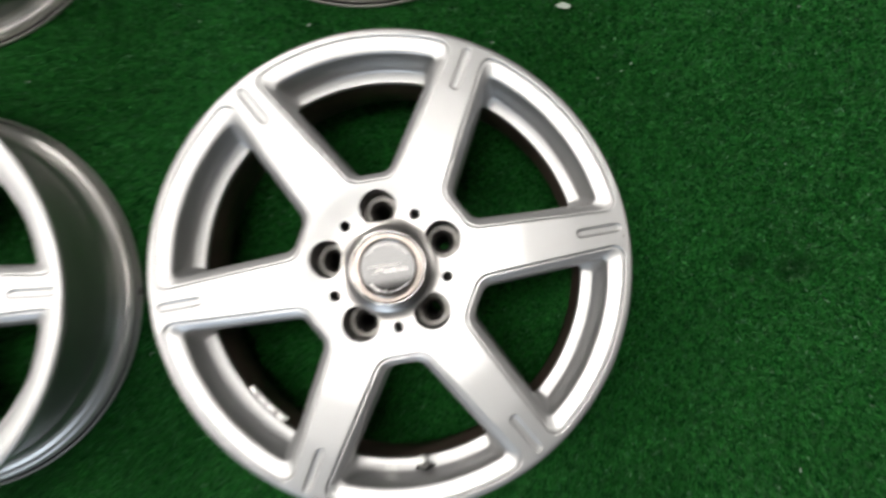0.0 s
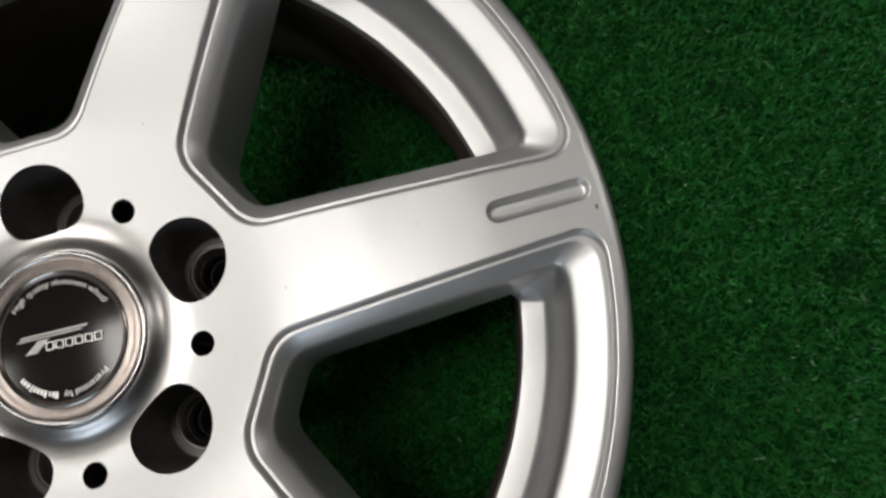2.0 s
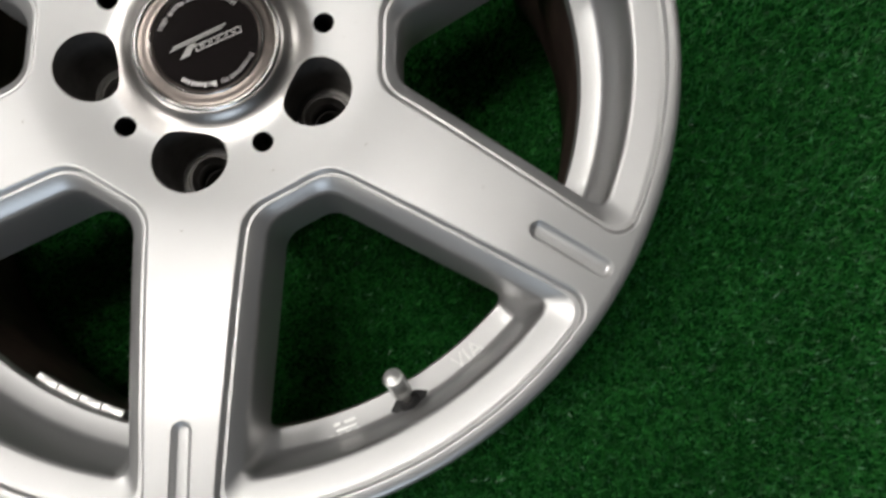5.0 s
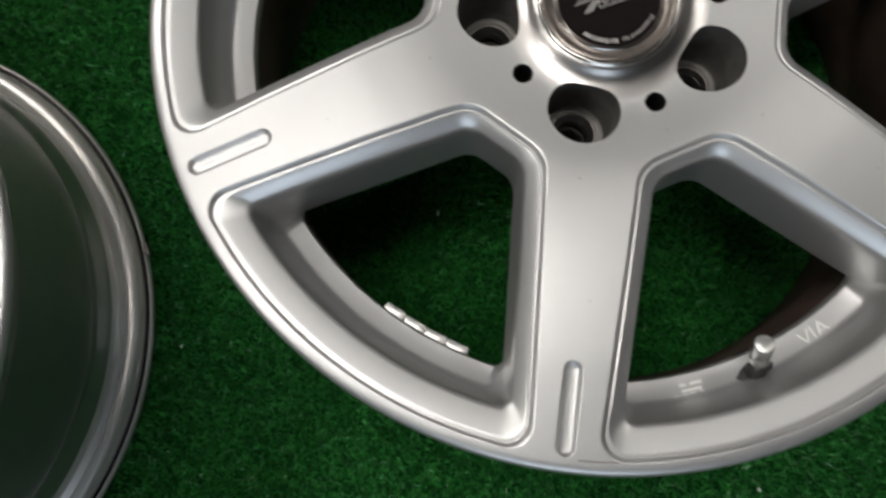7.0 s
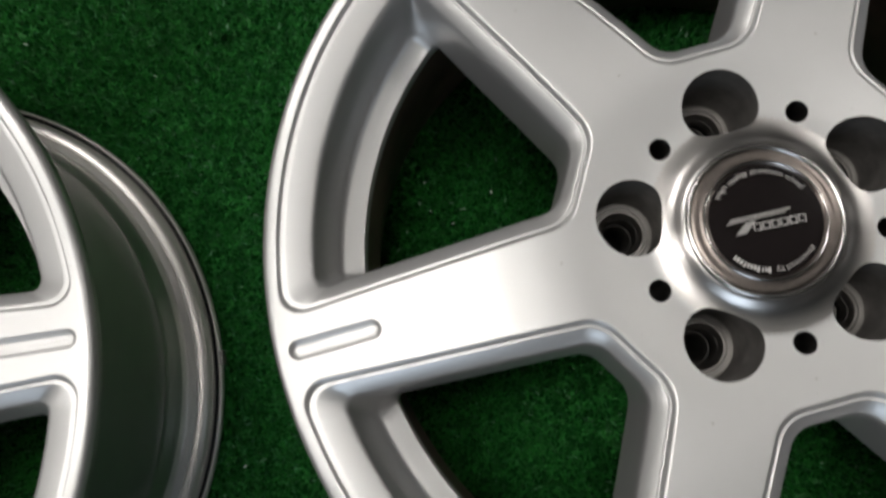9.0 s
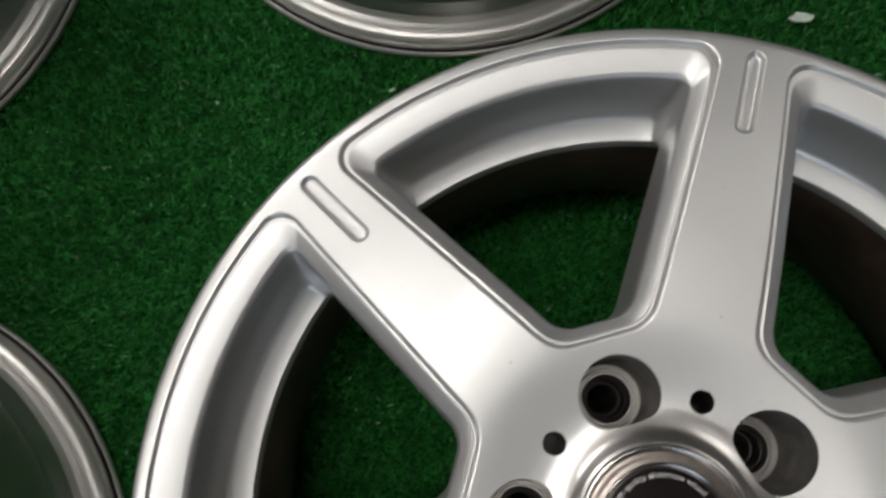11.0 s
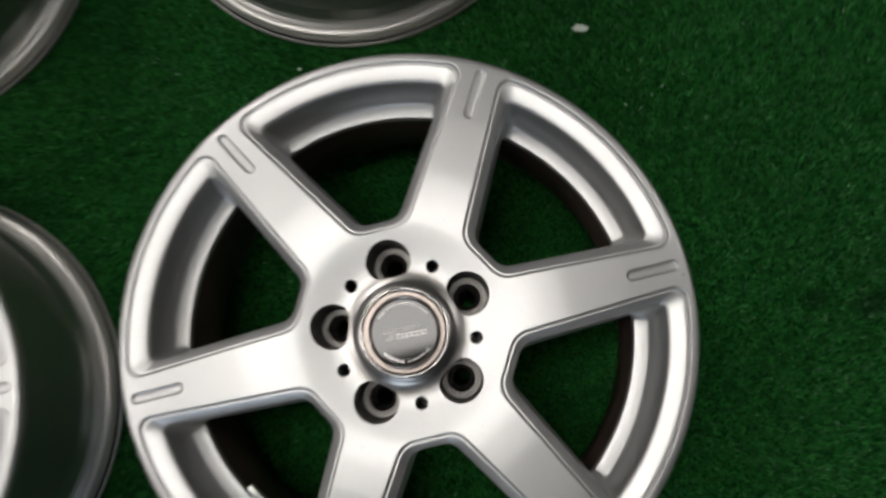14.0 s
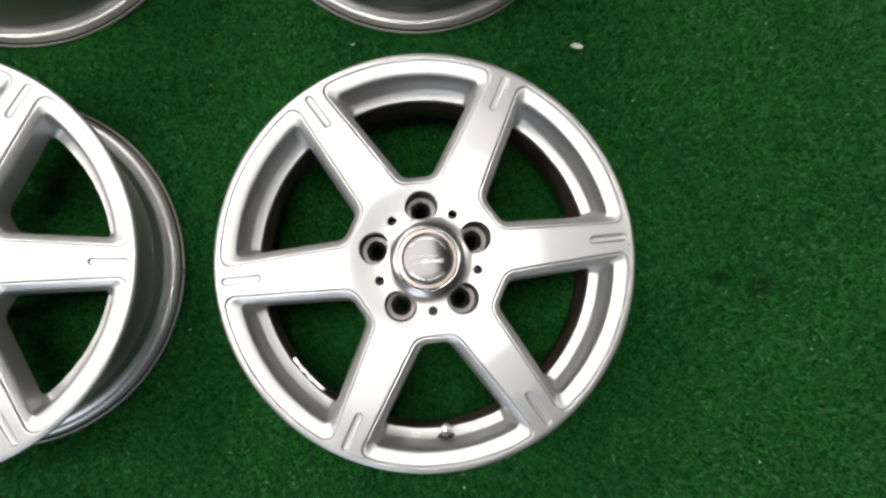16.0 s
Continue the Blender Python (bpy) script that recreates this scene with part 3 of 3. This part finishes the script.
def alloy_wheel():
    wheel = new("alloy_wheel")
    rim = part("rim", lathe([(r, crown(r) if z is None else z) for r, z in RIM_OUT][::-1], 224), BARREL, wheel, "silver rim with a bright lip and a deep well")
    rim.data.materials.append(RUBBER_AND_GAP)
    rim.data.materials.append(PAINT)
    rim.data.materials.append(LIP_PAINT)
    for p in rim.data.polygons:
        r = math.hypot(p.center.x, p.center.y)
        # the shadowed gap beside the lower lip is painted black
        if 0.2249 < r < 0.2272 and p.center.z < 0.0085:
            p.material_index = 1
        elif p.center.z > 0.192:
            p.material_index = 2
        # lower lip, brightened by its paler paint
        elif p.center.z < 0.030 and r > 0.2090:
            p.material_index = 3
    # the rim's inner side, coloured dark for the shade within
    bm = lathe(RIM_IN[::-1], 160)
    part("rim_inside", bm, INSIDE, wheel, "inner side of the rim, its shade put into a dark brown colour")
    for i in range(6):
        ob = new("spoke", SPOKE_MESH)
        ob.parent, ob.rotation_euler = wheel, (0, 0, radians(60 * i))
    hub = new("hub", HUB_MESH)
    hub.parent = wheel
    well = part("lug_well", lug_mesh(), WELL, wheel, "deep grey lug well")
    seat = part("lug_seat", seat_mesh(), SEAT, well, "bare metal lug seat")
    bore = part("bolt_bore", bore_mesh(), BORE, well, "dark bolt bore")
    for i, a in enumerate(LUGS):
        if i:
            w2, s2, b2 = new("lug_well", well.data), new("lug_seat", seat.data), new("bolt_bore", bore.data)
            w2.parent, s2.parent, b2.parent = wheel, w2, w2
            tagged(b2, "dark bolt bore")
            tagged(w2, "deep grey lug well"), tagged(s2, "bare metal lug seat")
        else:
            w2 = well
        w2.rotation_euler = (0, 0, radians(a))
    # centre cap
    up = Matrix.Translation((0, 0, CAP_RISE))

    def turned(profile, segs):
        bm = lathe(profile, segs)
        bm.transform(up)
        return bm
    cap = part("centre_cap", turned([(0.02581, 0.1954), (0.02610, 0.1960), (0.02640, 0.1958), (0.02669, 0.1960), (0.02719, 0.1965), (0.02768, 0.1964), (0.02797, 0.1958), (0.02857, 0.1956), (0.03103, 0.1956), (0.03280, 0.1957), (0.03339, 0.1955), (0.03369, 0.1948)][::-1], 128),
               CAP_LAND, wheel, "brownish plated centre cap with a black disc")
    part("cap_rim", turned([(0.02677, 0.1955), (0.02691, 0.1961), (0.02726, 0.1966), (0.02766, 0.1968), (0.02806, 0.1966), (0.02836, 0.1960), (0.02856, 0.1955)][::-1], 128), CHROME, cap, "thin bright plated ring")
    part("seat_ring", turned([(0.03335, 0.1949), (0.03374, 0.1957), (0.03423, 0.1963), (0.03482, 0.1965), (0.03540, 0.1963), (0.03589, 0.1959), (0.03638, 0.1953)][::-1], 128), CHROME, wheel, "bright worn edge round the cap seat")
    part("disc", turned([(r, cap_top(r)) for r in (0.0264, 0.0256, 0.0230, 0.018, 0.012, 0.006, 0.0)], 96), CAP_BLACK, cap, "glossy black disc")
    zl = cap_top(0.022) + CAP_RISE + 0.00012
    part("lettering", turned_text("High quality aluminum wheel", 0.0038, 0.0222, 90 + CAP_TURN, False, zl), FOIL, cap, "small silver lettering")
    part("lettering", turned_text("Presented by", 0.0038, 0.0222, 296 + CAP_TURN, False, zl), FOIL, cap, "small silver lettering")
    # the rest of that line is a row of plain bars
    bm = bmesh.new()
    for i, wide in enumerate((2.9, 2.2, 1.5, 2.6, 2.6, 2.6, 2.4, 1.9, 2.6, 2.6, 2.4)):
        a0 = 264.0 - 4.05 * i + CAP_TURN
        arc_bar(0.0232 if i in (0, 3, 7) else 0.0229, 0.0027 if i in (0, 3, 7) else 0.0020, a0 - wide, a0, zl, bm, 3)
    part("name_bars", bm, FOIL, cap, "row of plain silver bars")
    zt = cap_top(0.008) + CAP_RISE + 0.0004
    turn = Matrix.Rotation(radians(CAP_TURN), 4, "Z")
    em = bar([(-0.0160, 0.0020), (0.0120, 0.0046), (0.0113, 0.0036), (-0.0170, 0.0010)], zt)
    bar([(-0.0172, 0.0005), (0.0098, 0.0031), (0.0088, 0.0023), (-0.0186, -0.0003)], zt, bm=em)
    bar([(-0.0092, 0.0000), (-0.0046, 0.0004), (-0.0100, -0.0052), (-0.0150, -0.0056)], zt, bm=em)
    em.transform(turn)
    part("emblem", em, EMBLEM, cap, "plain grey slanted bars")
    em = bmesh.new()
    for i in range(6):
        x, rise, w = -0.0062 + 0.0041 * i, 0.0003 * i, 0.0004
        x1, y0, y1 = x + 0.0034, -0.0044 + rise, -0.0010 + rise
        for p0, q0, p1, q1 in ((x, y0, x1, y0 + w), (x, y1 - w, x1, y1), (x, y0 + w, x + w, y1 - w), (x1 - w, y0 + w, x1, y1 - w)):
            bar([(p0, q0), (p1, q0), (p1, q1), (p0, q1)], zt, bm=em)
    em.transform(turn)
    part("name_frames", em, FOIL, cap, "row of plain silver outlines")
    # tyre valve
    base, tip = Vector((-0.0003, -0.2022, 0.1545)), Vector((-0.0003, -0.1842, 0.1900))
    m = Matrix.Translation(base) @ (tip - base).to_track_quat("Z", "Y").to_matrix().to_4x4() @ Matrix.Diagonal((1, 1, 0.88, 1))
    bm = lathe([(0.0140, -0.003), (0.0140, 0.0012), (0.0131, 0.0024), (0.0090, 0.0034), (0.0056, 0.0042), (0.0044, 0.0080), (0.0040, 0.010), (0.0, 0.010)][::-1], 28)
    bm.transform(m)
    valve = part("valve", bm, RUBBER_AND_GAP, wheel, "black rubber tyre valve")
    bm = lathe([(0.0031, 0.008), (0.0031, 0.026), (0.0, 0.026)][::-1], 24)
    bm.transform(m)
    part("stem", bm, CHROME, valve, "plated stem")
    bm = lathe([(0.0, 0.0400), (0.0040, 0.0400), (0.0048, 0.0393), (0.0050, 0.0380), (0.0050, 0.0290), (0.0046, 0.0282), (0.0046, 0.0255), (0.0050, 0.0248), (0.0050, 0.0200), (0.0044, 0.0190), (0.0030, 0.0190)], 28)
    bm.transform(m)
    part("valve_cap", bm, LEAD, valve, "satin plated valve cap")
    # stick-on weights
    for i in range(4):
        a = 211.4 + 3.9 * i
        bm = block(0.0042, 0.0125, 0.016, 0.0007)
        bm.transform(Matrix.Rotation(radians(a), 4, "Z") @ pose(0.1893, 0, 0.1395, 0, -10, 0))
        part("balance_weight", bm, LEAD, wheel, "silver stick-on balance weight")
    # raised casting marks on the ledge beside the valve, glints painted as a pale tone
    bm = turned_text("VIA", 0.0120, 0.2022, 280.8, True, 0.1561)
    bmesh.ops.scale(bm, vec=(1, 1, 6), space=Matrix.Translation((0, 0, -0.1561)), verts=bm.verts)
    part("casting_mark", bm, MARK, wheel, "small raised casting mark")
    bm = bmesh.new()
    for radius, tall, a0, a1 in ((0.1962, 0.0016, 258.4, 259.4), (0.1962, 0.0016, 260.0, 261.8), (0.1992, 0.0012, 258.6, 261.6),
                                 (0.2022, 0.0028, 257.2, 258.0), (0.2022, 0.0028, 258.5, 259.3), (0.2022, 0.0028, 259.8, 260.6), (0.2022, 0.0028, 261.1, 261.9)):
        arc_bar(radius, tall, a0, a1, 0.1561, bm, 3, 0.0008)
    part("casting_mark", bm, MARK, wheel, "small raised mark of plain bars")
    return wheel


CAP_TURN = -8.0
first = alloy_wheel()
tagged(first, "six-spoke satin silver alloy wheel lying face up on turf", "alloy wheel", "set of four wheels")
for x, y, turn, label in ((-0.5455, 0.0588, -126.4, "six-spoke silver alloy wheel on turf, close beside another"),
                          (0.0470, 0.5532, 17.0, "silver alloy wheel on turf, its barrel and lower lip showing"),
                          (-0.482, 0.5868, 40.0, "silver alloy wheel lying on turf in the far row")):
    wheel = tagged(copy_thing(first, pose(x, y, 0, 0, 0, turn)), label)
    if turn < 0:
        m = Matrix.Rotation(radians(119.5), 4, "Z") @ Matrix.Translation((0.2308, 0, 0.0085))
        part("edge_clip", block(0.0028, 0.010, 0.007, 0.0008, m), WELL, wheel, "small grey clip on the lower lip")

# wear on the first wheel's outer edge
part("scuff", arc_bar(0.2266, 0.0005, 241.6, 246.4, crown(0.2266) + 0.00005, thick=0.00012), SCUFF, first, "thin brown scuff on the outer edge")
part("scuff", arc_bar(0.2262, 0.0011, 357.5, 358.0, crown(0.2262) + 0.00005, n=3, thick=0.00012), SCUFF, first, "small dark nick in the outer edge")

# ---- scraps on the turf ----


def scrap(name, x, y, size, seed, label, category, turn=0.0):
    rng = random.Random(seed)
    bm = bmesh.new()
    n = 9
    ring = []
    for i in range(n):
        a = 2 * math.pi * i / n
        r = size * (0.6 + 0.5 * rng.random())
        ring.append((r * math.cos(a), 0.42 * r * math.sin(a), 0.0006 * rng.random()))
    low = [bm.verts.new((p[0], p[1], p[2] - 0.0004)) for p in ring]
    high = [bm.verts.new((p[0] * 0.92, p[1] * 0.92, p[2] + 0.0004)) for p in ring]
    bm.faces.new(high), bm.faces.new(low[::-1])
    for i in range(n):
        j = (i + 1) % n
        bm.faces.new((low[i], low[j], high[j], high[i]))
    ob = part(name, bm, PAPER, smooth=0)
    ob.location, ob.rotation_euler = (x, y, 0.0072), (0, 0, turn)
    return tagged(ob, label, category)


scrap("paper_scrap", 0.249, 0.284, 0.0115, 1, "torn pale paper scrap lying on the green turf", "paper scrap", -0.42)
for i, (x, y, s) in enumerate(((-0.062, 0.317, 0.0028), (-0.109, -0.028, 0.0030), (0.020, -0.296, 0.0026), (0.155, 0.255, 0.0022), (-0.145, 0.116, 0.0016), (-0.100, 0.096, 0.0019), (-0.146, 0.094, 0.0014), (-0.133, 0.081, 0.0017),
                                (0.316, 0.199, 0.0020), (0.303, 0.192, 0.0015), (0.273, 0.189, 0.0017), (-0.317, -0.046, 0.0018), (0.422, -0.313, 0.0024),
                                (0.474, 0.046, 0.0017), (0.522, 0.290, 0.0018), (0.527, 0.231, 0.0015), (-0.194, 0.346, 0.0020), (-0.416, 0.310, 0.0020))):
    tagged(scrap("lint", x, y, s, 5 + i, "tiny pale crumb of lint caught in green turf", "lint", 0.9 * i), group="bits of lint")

# ---- turf pile ----


def turf(count, x0, x1, y0, y1):
    rng = np.random.default_rng(4)
    px, py = rng.uniform(x0, x1, count), rng.uniform(y0, y1, count)
    # the pile thins out towards the edges of the stretch
    inset = np.minimum(np.minimum(px - x0, x1 - px), np.minimum(py - y0, y1 - py))
    keep = rng.uniform(0, 1, count) < np.clip(inset / 0.22, 0.02, 1)
    px, py, count = px[keep], py[keep], int(keep.sum())
    lean, az = rng.uniform(0.15, 1.15, count), rng.uniform(0, 2 * math.pi, count)
    tall, wide = rng.uniform(0.0035, 0.0085, count), rng.uniform(0.0006, 0.0013, count)
    side = az + math.pi / 2 + rng.uniform(-0.6, 0.6, count)
    co = np.zeros((count, 3, 3))
    co[:, 0, 0], co[:, 0, 1] = px - wide * np.cos(side), py - wide * np.sin(side)
    co[:, 1, 0], co[:, 1, 1] = px + wide * np.cos(side), py + wide * np.sin(side)
    co[:, 2, 0], co[:, 2, 1] = px + tall * np.sin(lean) * np.cos(az), py + tall * np.sin(lean) * np.sin(az)
    co[:, 2, 2] = tall * np.cos(lean)
    me = bpy.data.meshes.new("turf_pile")
    me.vertices.add(count * 3)
    me.vertices.foreach_set("co", co.ravel())
    me.loops.add(count * 3)
    me.loops.foreach_set("vertex_index", np.arange(count * 3, dtype=np.int32))
    me.polygons.add(count)
    me.polygons.foreach_set("loop_start", np.arange(0, count * 3, 3, dtype=np.int32))
    me.update(calc_edges=True)
    me.materials.append(TURF_PILE)
    return tagged(new("turf_pile", me), "short curly green artificial turf pile", "turf", kind="stuff")


turf(1250000, -1.0, 0.95, -0.70, 0.90)
